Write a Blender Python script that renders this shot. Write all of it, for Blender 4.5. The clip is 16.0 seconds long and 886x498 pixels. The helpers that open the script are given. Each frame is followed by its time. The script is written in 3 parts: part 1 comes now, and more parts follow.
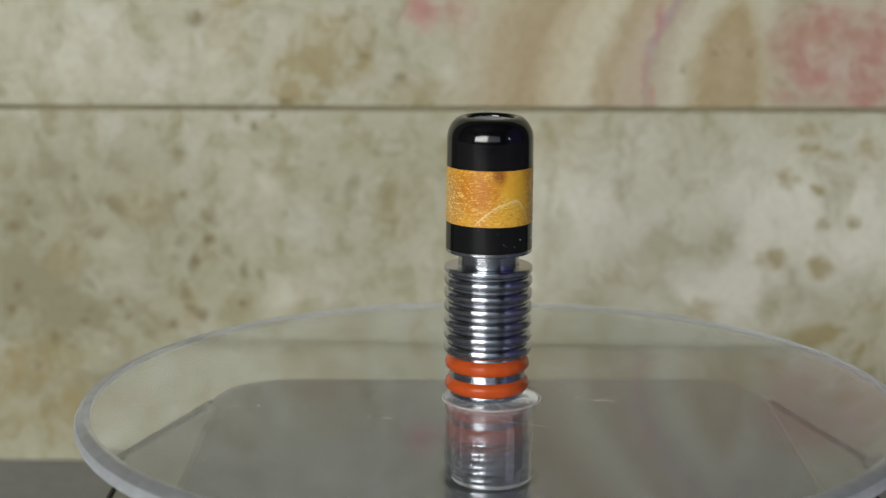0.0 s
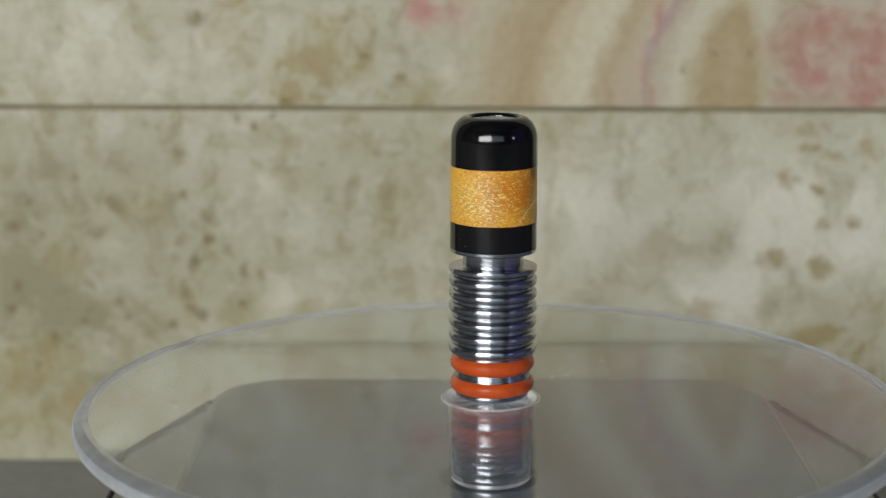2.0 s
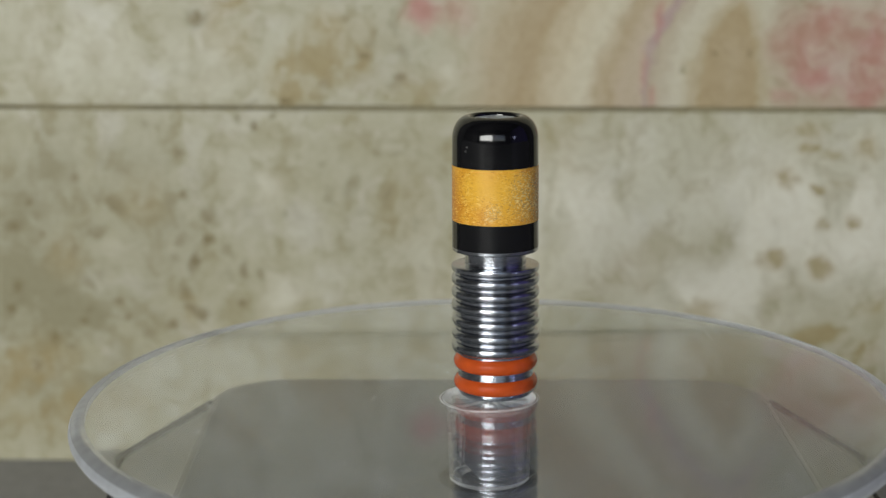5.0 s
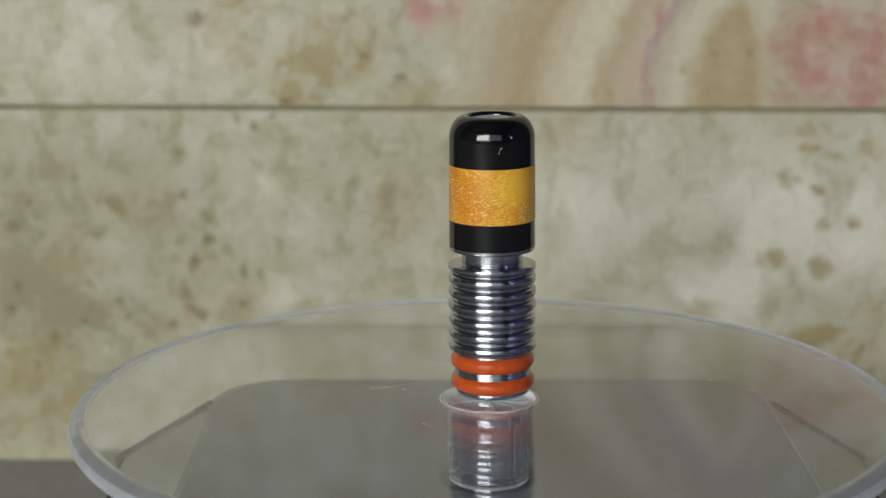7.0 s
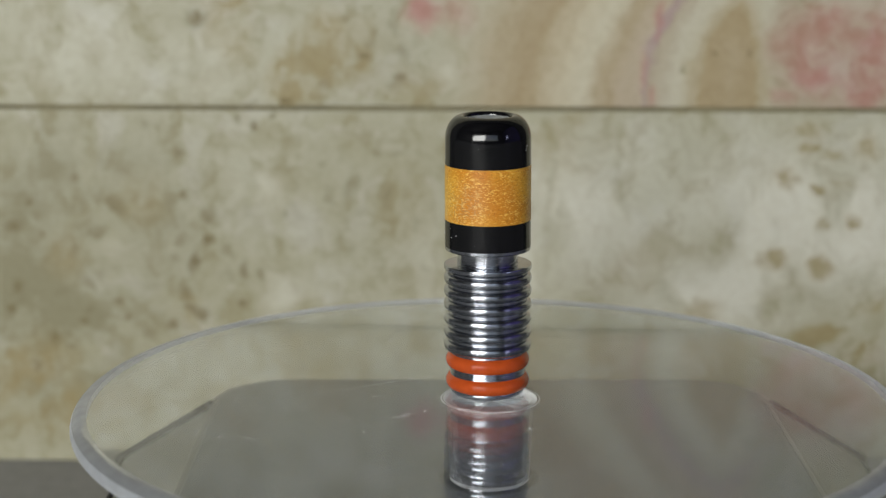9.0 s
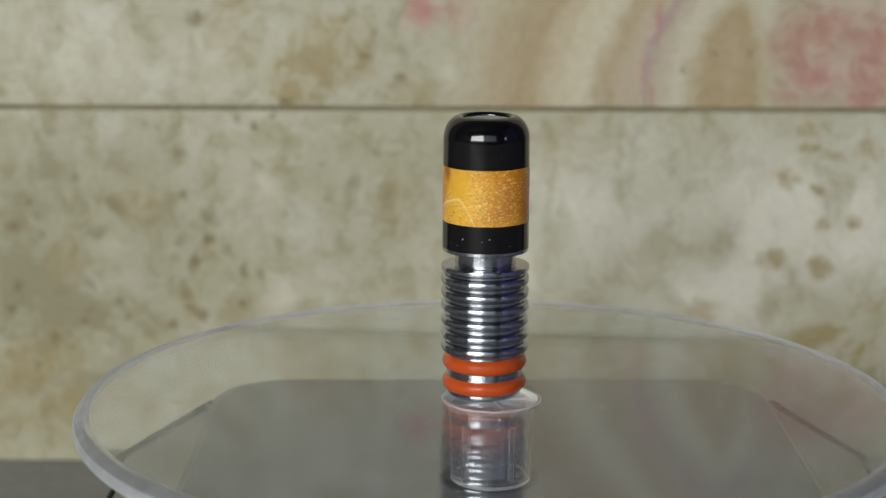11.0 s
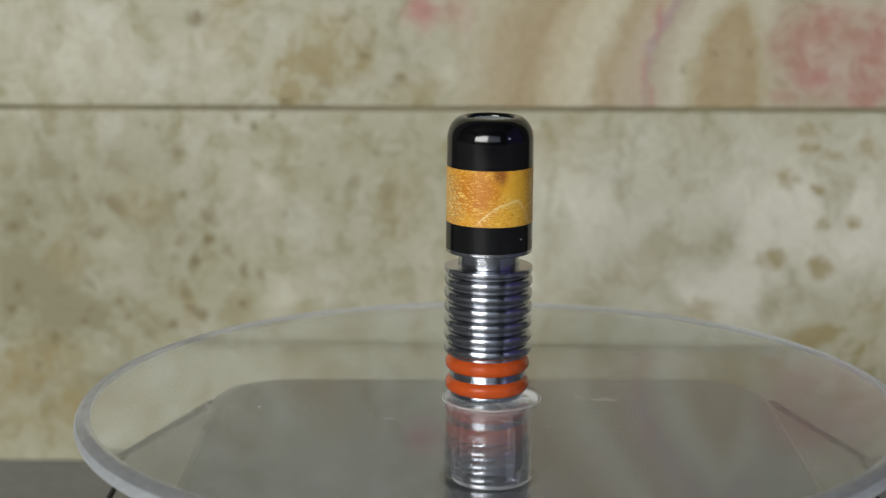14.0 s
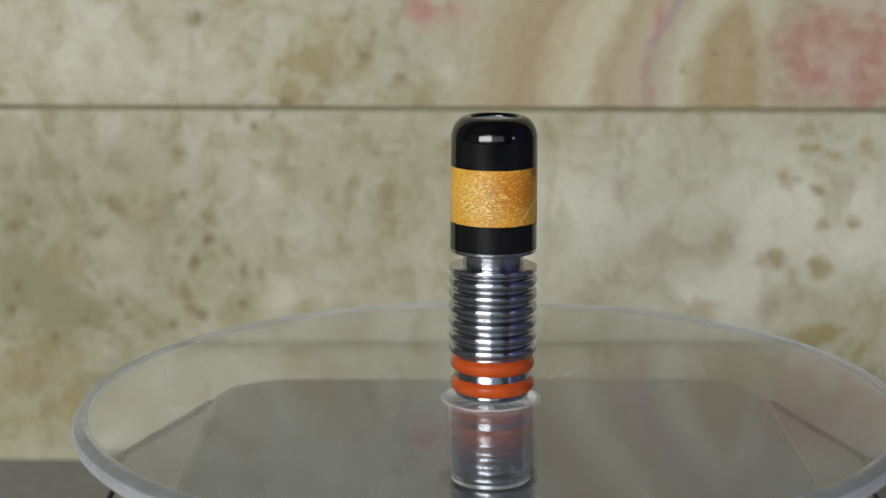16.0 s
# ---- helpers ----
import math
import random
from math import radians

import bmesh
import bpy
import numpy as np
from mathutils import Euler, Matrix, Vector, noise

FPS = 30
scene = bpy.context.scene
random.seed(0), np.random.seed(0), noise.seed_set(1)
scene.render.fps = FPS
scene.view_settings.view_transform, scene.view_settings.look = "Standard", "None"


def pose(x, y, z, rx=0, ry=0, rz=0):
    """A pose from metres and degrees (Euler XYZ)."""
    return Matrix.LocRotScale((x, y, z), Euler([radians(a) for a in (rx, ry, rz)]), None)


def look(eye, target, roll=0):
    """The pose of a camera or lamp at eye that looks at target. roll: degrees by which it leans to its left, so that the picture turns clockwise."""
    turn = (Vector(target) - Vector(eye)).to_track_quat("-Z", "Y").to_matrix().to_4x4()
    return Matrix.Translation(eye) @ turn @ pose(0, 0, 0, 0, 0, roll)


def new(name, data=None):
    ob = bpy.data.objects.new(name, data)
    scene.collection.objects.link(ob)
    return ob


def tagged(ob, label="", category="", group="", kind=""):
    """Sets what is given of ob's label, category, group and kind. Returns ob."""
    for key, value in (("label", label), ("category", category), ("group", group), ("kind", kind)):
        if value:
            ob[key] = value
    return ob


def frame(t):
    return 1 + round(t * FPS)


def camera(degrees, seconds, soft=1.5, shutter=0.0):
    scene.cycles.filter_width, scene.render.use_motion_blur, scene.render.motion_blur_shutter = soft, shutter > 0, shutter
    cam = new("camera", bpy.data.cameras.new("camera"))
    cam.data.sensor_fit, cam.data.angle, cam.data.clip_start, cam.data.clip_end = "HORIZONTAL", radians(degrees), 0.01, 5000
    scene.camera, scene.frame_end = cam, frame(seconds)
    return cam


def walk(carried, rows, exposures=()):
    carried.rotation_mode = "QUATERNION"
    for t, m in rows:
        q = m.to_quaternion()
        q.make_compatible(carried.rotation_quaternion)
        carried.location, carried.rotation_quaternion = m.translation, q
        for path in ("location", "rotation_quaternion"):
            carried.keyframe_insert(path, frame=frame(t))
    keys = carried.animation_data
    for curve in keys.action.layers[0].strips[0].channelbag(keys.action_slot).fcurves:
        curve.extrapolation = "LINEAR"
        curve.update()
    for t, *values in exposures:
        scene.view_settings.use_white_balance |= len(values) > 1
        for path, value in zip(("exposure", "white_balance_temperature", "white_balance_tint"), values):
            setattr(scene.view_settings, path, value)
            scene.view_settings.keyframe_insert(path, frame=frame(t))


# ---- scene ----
cam = camera(28.4, 16.0, soft=1.2)
ZP = 0.0567                      # top face of the turning plate above the table
cam.data.dof.use_dof = True
cam.data.dof.focus_distance = 0.262
cam.data.dof.aperture_fstop = 22.0
EYE = pose(-0.00691, -0.25269, ZP + 0.07581, 90 - 12.02, 0, 0)
walk(cam, [(0.0, EYE), (16.0, EYE)])

# ---- light ----
world = bpy.data.worlds.new("world")
scene.world = world
world.use_nodes = True
sky = world.node_tree.nodes.new("ShaderNodeTexSky")
sky.sky_type, sky.sun_disc, sky.sun_elevation, sky.sun_rotation = "NISHITA", False, radians(35), radians(200)
world.node_tree.links.new(sky.outputs[0], world.node_tree.nodes["Background"].inputs[0])
world.node_tree.nodes["Background"].inputs[1].default_value = 0.1


def window_light(name, m, width, height, watts, colour):
    data = bpy.data.lights.new(name, "AREA")
    data.shape, data.size, data.size_y, data.energy, data.color = "RECTANGLE", width, height, watts, colour
    ob = new(name, data)
    ob.matrix_world = m
    return ob


window_light("window_daylight", look((-1.07, -1.985, 0.62), (-1.07, 0, 0.62)), 1.50, 0.76, 41.3, (0.97, 0.98, 0.93))
# weak fill added from the right front to soften the mouthpiece's shadow
window_light("added_fill", look((0.32, -1.985, 0.62), (0.32, 0, 0.62)), 1.18, 0.76, 0.8, (0.95, 0.97, 1.0))
window_light("side_daylight", look((1.795, -1.45, 0.55), (0, -1.45, 0.55)), 0.22, 0.34, 2.2, (0.62, 0.66, 1.0))
scene.view_settings.exposure = 0.0


# ---- materials ----
class Tree:
    """A material's nodes, with short ways to add and join them."""

    def __init__(self, name):
        self.mat = bpy.data.materials.new(name)
        self.mat.use_nodes = True
        self.t = self.mat.node_tree
        self.b = self.t.nodes["Principled BSDF"]
        self.out = self.t.nodes["Material Output"]

    def add(self, kind):
        return self.t.nodes.new("ShaderNode" + kind)

    def put(self, socket, value):
        if isinstance(value, bpy.types.NodeSocket):
            self.t.links.new(value, socket)
        else:
            socket.default_value = value

    def set(self, **given):
        for key, value in given.items():
            self.put(self.b.inputs[key.replace("_", " ")], value)
        return self

    def coords(self):
        return self.add("TexCoord").outputs["Object"]

    def math(self, op, a, b=0.0, clamp=False):
        n = self.add("Math")
        n.operation, n.use_clamp = op, clamp
        self.put(n.inputs[0], a)
        self.put(n.inputs[1], b)
        return n.outputs[0]

    def vec(self, op, a, b):
        n = self.add("VectorMath")
        n.operation = op
        self.put(n.inputs[0], a)
        self.put(n.inputs[1], b)
        return n.outputs["Value" if op in ("LENGTH", "DISTANCE") else "Vector"]

    def noise(self, at, scale, detail=4.0, rough=0.55, warp=0.0, colour=False):
        n = self.add("TexNoise")
        self.put(n.inputs["Vector"], at)
        n.inputs["Scale"].default_value, n.inputs["Detail"].default_value = scale, detail
        n.inputs["Roughness"].default_value, n.inputs["Distortion"].default_value = rough, warp
        return n.outputs["Color" if colour else "Fac"]

    def span(self, value, a, b, c=0.0, d=1.0, soft=True):
        n = self.add("MapRange")
        n.interpolation_type = "SMOOTHSTEP" if soft else "LINEAR"
        self.put(n.inputs[0], value)
        for i, v in enumerate((a, b, c, d)):
            self.put(n.inputs[i + 1], v)
        return n.outputs[0]

    def mix(self, fac, a, b, mode="MIX"):
        n = self.add("Mix")
        n.data_type, n.blend_type = "RGBA", mode
        self.put(n.inputs[0], fac)
        self.put(n.inputs[6], (*a, 1) if isinstance(a, tuple) else a)
        self.put(n.inputs[7], (*b, 1) if isinstance(b, tuple) else b)
        return n.outputs[2]

    def stretch(self, at, x, y, z):
        return self.vec("MULTIPLY", at, (x, y, z))

    def bump(self, height, strength, distance):
        n = self.add("Bump")
        self.put(n.inputs["Height"], height)
        n.inputs["Strength"].default_value, n.inputs["Distance"].default_value = strength, distance
        self.put(self.b.inputs["Normal"], n.outputs[0])
        return self

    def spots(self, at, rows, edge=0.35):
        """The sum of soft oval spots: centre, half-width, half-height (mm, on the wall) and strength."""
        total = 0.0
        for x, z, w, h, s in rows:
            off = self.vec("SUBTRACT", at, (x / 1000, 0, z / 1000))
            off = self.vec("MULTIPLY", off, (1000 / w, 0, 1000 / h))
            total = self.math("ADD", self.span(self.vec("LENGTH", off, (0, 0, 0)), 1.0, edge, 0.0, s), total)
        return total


def plain(name, colour, rough, metal=0.0, grain=0.0, scale=400.0, bump=0.0, **more):
    t = Tree(name)
    at = t.coords()
    fine = t.noise(at, scale, 5.0)
    broad = t.noise(at, scale / 14, 3.0)
    both = t.math("ADD", t.math("MULTIPLY", fine, 0.5), t.math("MULTIPLY", broad, 0.5))
    low = tuple(max(c * (1 - grain), 0.0) for c in colour)
    high = tuple(min(c * (1 + grain), 1.0) for c in colour)
    t.set(Base_Color=t.mix(t.span(both, 0.3, 0.7), low, high), Metallic=metal,
          Roughness=t.span(broad, 0.3, 0.7, max(rough * 0.8, 0.01), min(rough * 1.2, 1.0)))
    t.set(**more)
    if bump:
        t.bump(fine, bump, 0.0004)
    return t.mat


def marble(name, tan, pink, pale, dark, more, olive, arch, spots_at, tint):
    """Polished cream onyx with tan clouds, pink stains, pale veins and brown pits."""
    t = Tree(name)
    at = t.coords()
    push = t.vec("SUBTRACT", t.noise(at, 45, 4.0, colour=True), (0.5, 0.5, 0.5))
    warped = t.vec("ADD", at, t.vec("MULTIPLY", push, (0.014, 0.0, 0.014)))
    push2 = t.vec("SUBTRACT", t.noise(at, 230, 4.0, 0.65, colour=True), (0.5, 0.5, 0.5))
    torn = t.vec("ADD", warped, t.vec("MULTIPLY", push2, (0.005, 0.0, 0.005)))
    near = t.vec("ADD", at, t.vec("MULTIPLY", push2, (0.0032, 0.0, 0.0032)))
    soft = t.vec("ADD", at, t.vec("ADD", t.vec("MULTIPLY", push, (0.006, 0.0, 0.006)), t.vec("MULTIPLY", push2, (0.005, 0.0, 0.005))))
    cloud = t.noise(warped, 38, 6.0, 0.62, 0.6)
    mott = t.noise(torn, 130, 5.0, 0.6)
    fine = t.noise(torn, 520, 4.0, 0.6)
    base = t.mix(t.span(cloud, 0.32, 0.68), tint[0], tint[1])
    base = t.mix(t.math("MULTIPLY", t.span(mott, 0.46, 0.66), 0.75), base, tint[2])
    light = t.noise(t.vec("ADD", torn, (3.1, 0, 1.7)), 85, 5.0, 0.6)
    base = t.mix(t.math("MULTIPLY", t.span(light, 0.5, 0.68), 0.75), base, (0.62, 0.605, 0.52))
    olivemask = t.math("MULTIPLY", t.spots(warped, olive, 0.2), t.span(t.math("ADD", cloud, t.math("MULTIPLY", mott, 0.5)), 0.5, 0.95), True)
    base = t.mix(olivemask, base, (0.30, 0.275, 0.165))
    # nested arches of tan, cream and violet, as on a sawn agate
    if arch:
        cx, cz, lo, hi = arch
        part_x = t.add("SeparateXYZ")
        t.put(part_x.inputs[0], soft)
        across, up = part_x.outputs[0], t.math("MAXIMUM", t.math("SUBTRACT", part_x.outputs[2], cz), 0.0)
        lean = t.math("SUBTRACT", t.math("SUBTRACT", across, cx), t.math("MULTIPLY", up, 0.1))
        ring = t.math("ADD", t.math("ABSOLUTE", lean), t.math("MULTIPLY", t.math("MULTIPLY", up, up), 17.0))
        join = t.add("CombineXYZ")
        t.put(join.inputs[0], ring)
        t.put(join.inputs[2], t.math("MULTIPLY", part_x.outputs[2], 0.12))
        streak = t.noise(join.outputs[0], 330, 5.0, 0.65)
        ring = t.math("ADD", ring, t.math("MULTIPLY", t.math("SUBTRACT", streak, 0.5), 0.009))
        ramp = t.add("ValToRGB")
        t.put(ramp.inputs[0], t.math("MULTIPLY", ring, 1 / 0.06))
        stops = ((0.0, (0.44, 0.345, 0.205)), (0.085, (0.41, 0.31, 0.165)), (0.15, (0.56, 0.51, 0.375)), (0.20, (0.60, 0.56, 0.44)), (0.27, (0.47, 0.40, 0.29)),
                 (0.31, (0.43, 0.31, 0.30)), (0.34, (0.53, 0.44, 0.33)), (0.45, (0.45, 0.355, 0.22)), (0.52, (0.64, 0.59, 0.45)), (0.60, (0.60, 0.53, 0.38)),
                 (0.72, (0.41, 0.31, 0.17)), (0.86, (0.45, 0.365, 0.23)), (1.0, (0.52, 0.47, 0.34)))
        band = ramp.color_ramp
        while len(band.elements) < len(stops):
            band.elements.new(0.5)
        for e, (place, colour) in zip(band.elements, stops):
            e.position, e.color = place, (*colour, 1)
        inside = t.math("MULTIPLY", t.span(across, lo - 0.008, lo + 0.008), t.span(across, hi + 0.006, hi - 0.004))
        base = t.mix(t.math("MULTIPLY", inside, 0.9), base, ramp.outputs[0])
    # swirling bands
    slant = t.vec("MULTIPLY", warped, (1.0, 0.0, -0.5))
    bands = t.noise(slant, 60, 3.0, 0.5, 1.4)
    palemask = t.math("MULTIPLY", t.spots(warped, pale, 0.0), t.span(bands, 0.32, 0.62), True)
    base = t.mix(palemask, base, (0.735, 0.715, 0.605))
    tanmask = t.math("MINIMUM", t.math("MULTIPLY", t.spots(soft, tan, 0.25), t.span(t.math("ADD", mott, t.math("MULTIPLY", bands, 0.6)), 0.54, 1.0)), 0.8)
    base = t.mix(tanmask, base, (0.36, 0.285, 0.13))
    pinkmask = t.math("MULTIPLY", t.spots(soft, pink, 0.1), t.span(mott, 0.25, 0.7, 0.4, 1.0), True)
    base = t.mix(t.math("MULTIPLY", pinkmask, 0.85), base, (0.48, 0.215, 0.185))
    pit = t.math("MULTIPLY", t.math("ADD", t.spots(near, dark, 0.0), t.spots(near, more, 0.0)), t.span(fine, 0.25, 0.6, 0.55, 1.0), True)
    base = t.mix(pit, base, (0.185, 0.145, 0.052))
    # scattered faint pits where the slab is spotted
    cell = t.add("TexVoronoi")
    t.put(cell.inputs["Vector"], torn)
    cell.inputs["Scale"].default_value = 150
    dots = t.math("MULTIPLY", t.span(cell.outputs["Distance"], 0.36, 0.16), t.span(t.noise(at, 90, 2.0), 0.44, 0.56))
    dots = t.math("MULTIPLY", dots, t.math("MINIMUM", t.spots(warped, spots_at, 0.3), 1.0))
    base = t.mix(t.math("MULTIPLY", dots, 0.85), base, (0.19, 0.155, 0.065))
    base = t.mix(t.span(fine, 0.35, 0.75, 0.0, 0.25), base, (0.62, 0.55, 0.40), "MULTIPLY")
    t.set(Base_Color=base, Roughness=t.span(mott, 0.3, 0.7, 0.38, 0.52))
    t.bump(fine, 0.12, 0.0003)
    return t.mat


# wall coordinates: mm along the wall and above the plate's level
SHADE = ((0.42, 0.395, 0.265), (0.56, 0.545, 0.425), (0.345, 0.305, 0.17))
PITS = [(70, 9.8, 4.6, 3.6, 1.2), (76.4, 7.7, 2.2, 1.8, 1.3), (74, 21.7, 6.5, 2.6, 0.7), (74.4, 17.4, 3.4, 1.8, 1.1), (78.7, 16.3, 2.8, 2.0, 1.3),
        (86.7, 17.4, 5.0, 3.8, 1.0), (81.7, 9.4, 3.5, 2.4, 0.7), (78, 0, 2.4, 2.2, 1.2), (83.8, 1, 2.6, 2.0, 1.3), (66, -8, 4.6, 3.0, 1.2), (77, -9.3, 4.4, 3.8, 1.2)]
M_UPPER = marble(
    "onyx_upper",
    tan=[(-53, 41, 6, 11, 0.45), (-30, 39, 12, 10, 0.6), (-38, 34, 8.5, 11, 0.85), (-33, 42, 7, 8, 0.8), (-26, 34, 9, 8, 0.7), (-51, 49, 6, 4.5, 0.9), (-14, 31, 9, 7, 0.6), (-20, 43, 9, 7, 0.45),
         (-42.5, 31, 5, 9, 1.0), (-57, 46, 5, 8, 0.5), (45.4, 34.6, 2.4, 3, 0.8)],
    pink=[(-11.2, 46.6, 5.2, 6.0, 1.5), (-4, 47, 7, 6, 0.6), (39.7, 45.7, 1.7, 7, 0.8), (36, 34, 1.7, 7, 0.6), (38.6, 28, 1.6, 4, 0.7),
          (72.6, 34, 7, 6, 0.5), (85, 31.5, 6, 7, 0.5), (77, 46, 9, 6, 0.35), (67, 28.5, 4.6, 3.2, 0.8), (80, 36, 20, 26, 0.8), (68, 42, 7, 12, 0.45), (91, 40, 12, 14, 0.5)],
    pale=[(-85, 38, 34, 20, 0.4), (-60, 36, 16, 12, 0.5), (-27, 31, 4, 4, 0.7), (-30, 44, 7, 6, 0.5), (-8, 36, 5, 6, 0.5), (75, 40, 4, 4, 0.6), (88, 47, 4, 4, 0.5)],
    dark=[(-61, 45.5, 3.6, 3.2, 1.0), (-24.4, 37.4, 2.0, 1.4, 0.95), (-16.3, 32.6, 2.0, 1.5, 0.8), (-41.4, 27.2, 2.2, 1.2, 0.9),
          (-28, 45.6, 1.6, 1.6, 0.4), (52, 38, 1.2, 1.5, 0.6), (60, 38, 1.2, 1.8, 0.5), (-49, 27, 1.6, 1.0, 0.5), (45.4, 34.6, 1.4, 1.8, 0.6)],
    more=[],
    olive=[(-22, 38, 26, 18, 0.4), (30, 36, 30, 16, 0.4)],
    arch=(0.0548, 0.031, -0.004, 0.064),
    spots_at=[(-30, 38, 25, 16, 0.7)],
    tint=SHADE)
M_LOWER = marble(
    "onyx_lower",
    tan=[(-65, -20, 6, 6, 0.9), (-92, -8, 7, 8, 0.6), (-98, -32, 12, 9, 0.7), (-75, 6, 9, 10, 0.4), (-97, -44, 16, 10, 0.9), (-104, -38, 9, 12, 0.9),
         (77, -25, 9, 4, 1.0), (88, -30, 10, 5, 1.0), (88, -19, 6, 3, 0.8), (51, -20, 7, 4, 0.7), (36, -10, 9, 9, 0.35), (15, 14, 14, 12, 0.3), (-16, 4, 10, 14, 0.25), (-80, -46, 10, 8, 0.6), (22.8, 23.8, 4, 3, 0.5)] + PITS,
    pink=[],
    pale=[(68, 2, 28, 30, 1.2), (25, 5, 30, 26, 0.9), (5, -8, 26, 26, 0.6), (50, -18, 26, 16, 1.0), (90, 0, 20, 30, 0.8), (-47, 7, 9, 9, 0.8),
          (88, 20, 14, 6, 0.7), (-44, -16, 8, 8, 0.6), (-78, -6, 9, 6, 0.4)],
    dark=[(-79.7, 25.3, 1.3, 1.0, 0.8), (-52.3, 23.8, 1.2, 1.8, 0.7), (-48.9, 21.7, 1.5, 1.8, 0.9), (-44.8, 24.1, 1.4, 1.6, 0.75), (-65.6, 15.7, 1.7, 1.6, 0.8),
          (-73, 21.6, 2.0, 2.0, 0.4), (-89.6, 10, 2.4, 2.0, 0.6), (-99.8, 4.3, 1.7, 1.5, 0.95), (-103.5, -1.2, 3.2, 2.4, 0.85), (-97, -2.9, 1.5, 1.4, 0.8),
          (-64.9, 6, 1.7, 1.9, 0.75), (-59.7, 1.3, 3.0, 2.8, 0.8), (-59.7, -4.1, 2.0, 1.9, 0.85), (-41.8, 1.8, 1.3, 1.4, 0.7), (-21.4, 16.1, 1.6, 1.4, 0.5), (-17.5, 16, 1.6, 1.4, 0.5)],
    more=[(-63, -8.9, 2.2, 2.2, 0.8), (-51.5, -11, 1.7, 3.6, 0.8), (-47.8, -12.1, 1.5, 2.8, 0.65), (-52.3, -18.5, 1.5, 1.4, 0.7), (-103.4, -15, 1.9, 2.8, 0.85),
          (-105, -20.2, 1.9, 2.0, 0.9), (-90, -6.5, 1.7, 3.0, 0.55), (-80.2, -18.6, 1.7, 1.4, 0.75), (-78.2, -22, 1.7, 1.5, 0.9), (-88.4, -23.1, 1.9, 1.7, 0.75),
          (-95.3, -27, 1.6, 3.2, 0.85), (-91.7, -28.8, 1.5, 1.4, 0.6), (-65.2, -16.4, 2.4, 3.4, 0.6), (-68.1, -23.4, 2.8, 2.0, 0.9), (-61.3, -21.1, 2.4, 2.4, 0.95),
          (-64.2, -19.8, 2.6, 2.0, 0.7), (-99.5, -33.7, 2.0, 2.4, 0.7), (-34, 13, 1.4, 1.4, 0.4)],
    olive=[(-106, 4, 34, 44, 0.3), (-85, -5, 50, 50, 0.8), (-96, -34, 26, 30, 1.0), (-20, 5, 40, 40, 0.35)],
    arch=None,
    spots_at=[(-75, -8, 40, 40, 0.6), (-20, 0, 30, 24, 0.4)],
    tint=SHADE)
# white stand-in for window light reflected inside the clear hub
M_GLEAM = plain("white_gleam", (0.97, 0.98, 0.99), 0.22, 0.1, 0.01, 700, 0.1, Specular_IOR_Level=0.9)


def turned(name, colour, rough, metal, spread, groove, deep, **more):
    """A surface off the lathe: fine rings round the axis that draw highlights out along it."""
    t = Tree(name)
    at = t.coords()
    rings = t.noise(t.stretch(at, 0.015, 0.015, 1.0), groove, 5.0, 0.7)
    worn = t.noise(at, 500, 4.0)
    t.set(Base_Color=t.mix(t.span(rings, 0.3, 0.7), tuple(c * 0.86 for c in colour), colour), Metallic=metal,
          Roughness=t.span(worn, 0.3, 0.7, rough * 0.85, rough * 1.15), Anisotropic=spread, Anisotropic_Rotation=0.25)
    tangent = t.add("Tangent")
    tangent.direction_type, tangent.axis = "RADIAL", "Z"
    t.put(t.b.inputs["Tangent"], tangent.outputs[0])
    t.set(**more)
    t.bump(rings, deep, 0.00006)
    return t.mat


M_STEEL = turned("turned_steel", (0.50, 0.52, 0.57), 0.20, 1.0, 0.93, 2000, 0.75)
M_BLACK = turned("polished_black_resin", (0.004, 0.004, 0.005), 0.11, 0.0, 0.3, 3600, 0.07, Specular_IOR_Level=0.6)
M_CORE = plain("smoky_plastic", (0.022, 0.024, 0.032), 0.3, 0.0, 0.2, 500)
M_RUBBER = plain("orange_silicone", (0.56, 0.085, 0.016), 0.16, 0.0, 0.10, 700)
M_TABLE = plain("grey_worktop", (0.37, 0.37, 0.37), 0.7, 0.0, 0.15, 300, 0.1)
M_STAND = plain("grey_plastic", (0.17, 0.165, 0.15), 0.38, 0.0, 0.25, 800, 0.15)
M_STRIP = plain("dark_plastic", (0.025, 0.025, 0.025), 0.85, 0.0, 0.25, 800)
M_CELL = plain("dark_panel", (0.092, 0.099, 0.108), 0.5, 0.0, 0.3, 300)
M_GROUT = plain("dark_joint", (0.27, 0.24, 0.15), 0.9, 0.0, 0.3, 900)
# near black, so the unseen room gives the steel dark reflections
M_ROOM = plain("darkened_plaster", (0.05, 0.05, 0.05), 0.8, 0.0, 0.08, 12)
# violet tint put on an unseen wall to colour the steel's right side
M_VIOLET = plain("violet_cast", (0.22, 0.18, 0.60), 0.8, 0.0, 0.08, 12)
M_FLOOR = plain("brown_floor", (0.16, 0.12, 0.09), 0.5, 0.0, 0.3, 14)
M_FRAME = plain("white_paint", (0.75, 0.75, 0.73), 0.4, 0.0, 0.05, 90)
M_LINT = plain("white_lint", (0.66, 0.66, 0.65), 0.7, 0.0, 0.05, 900)


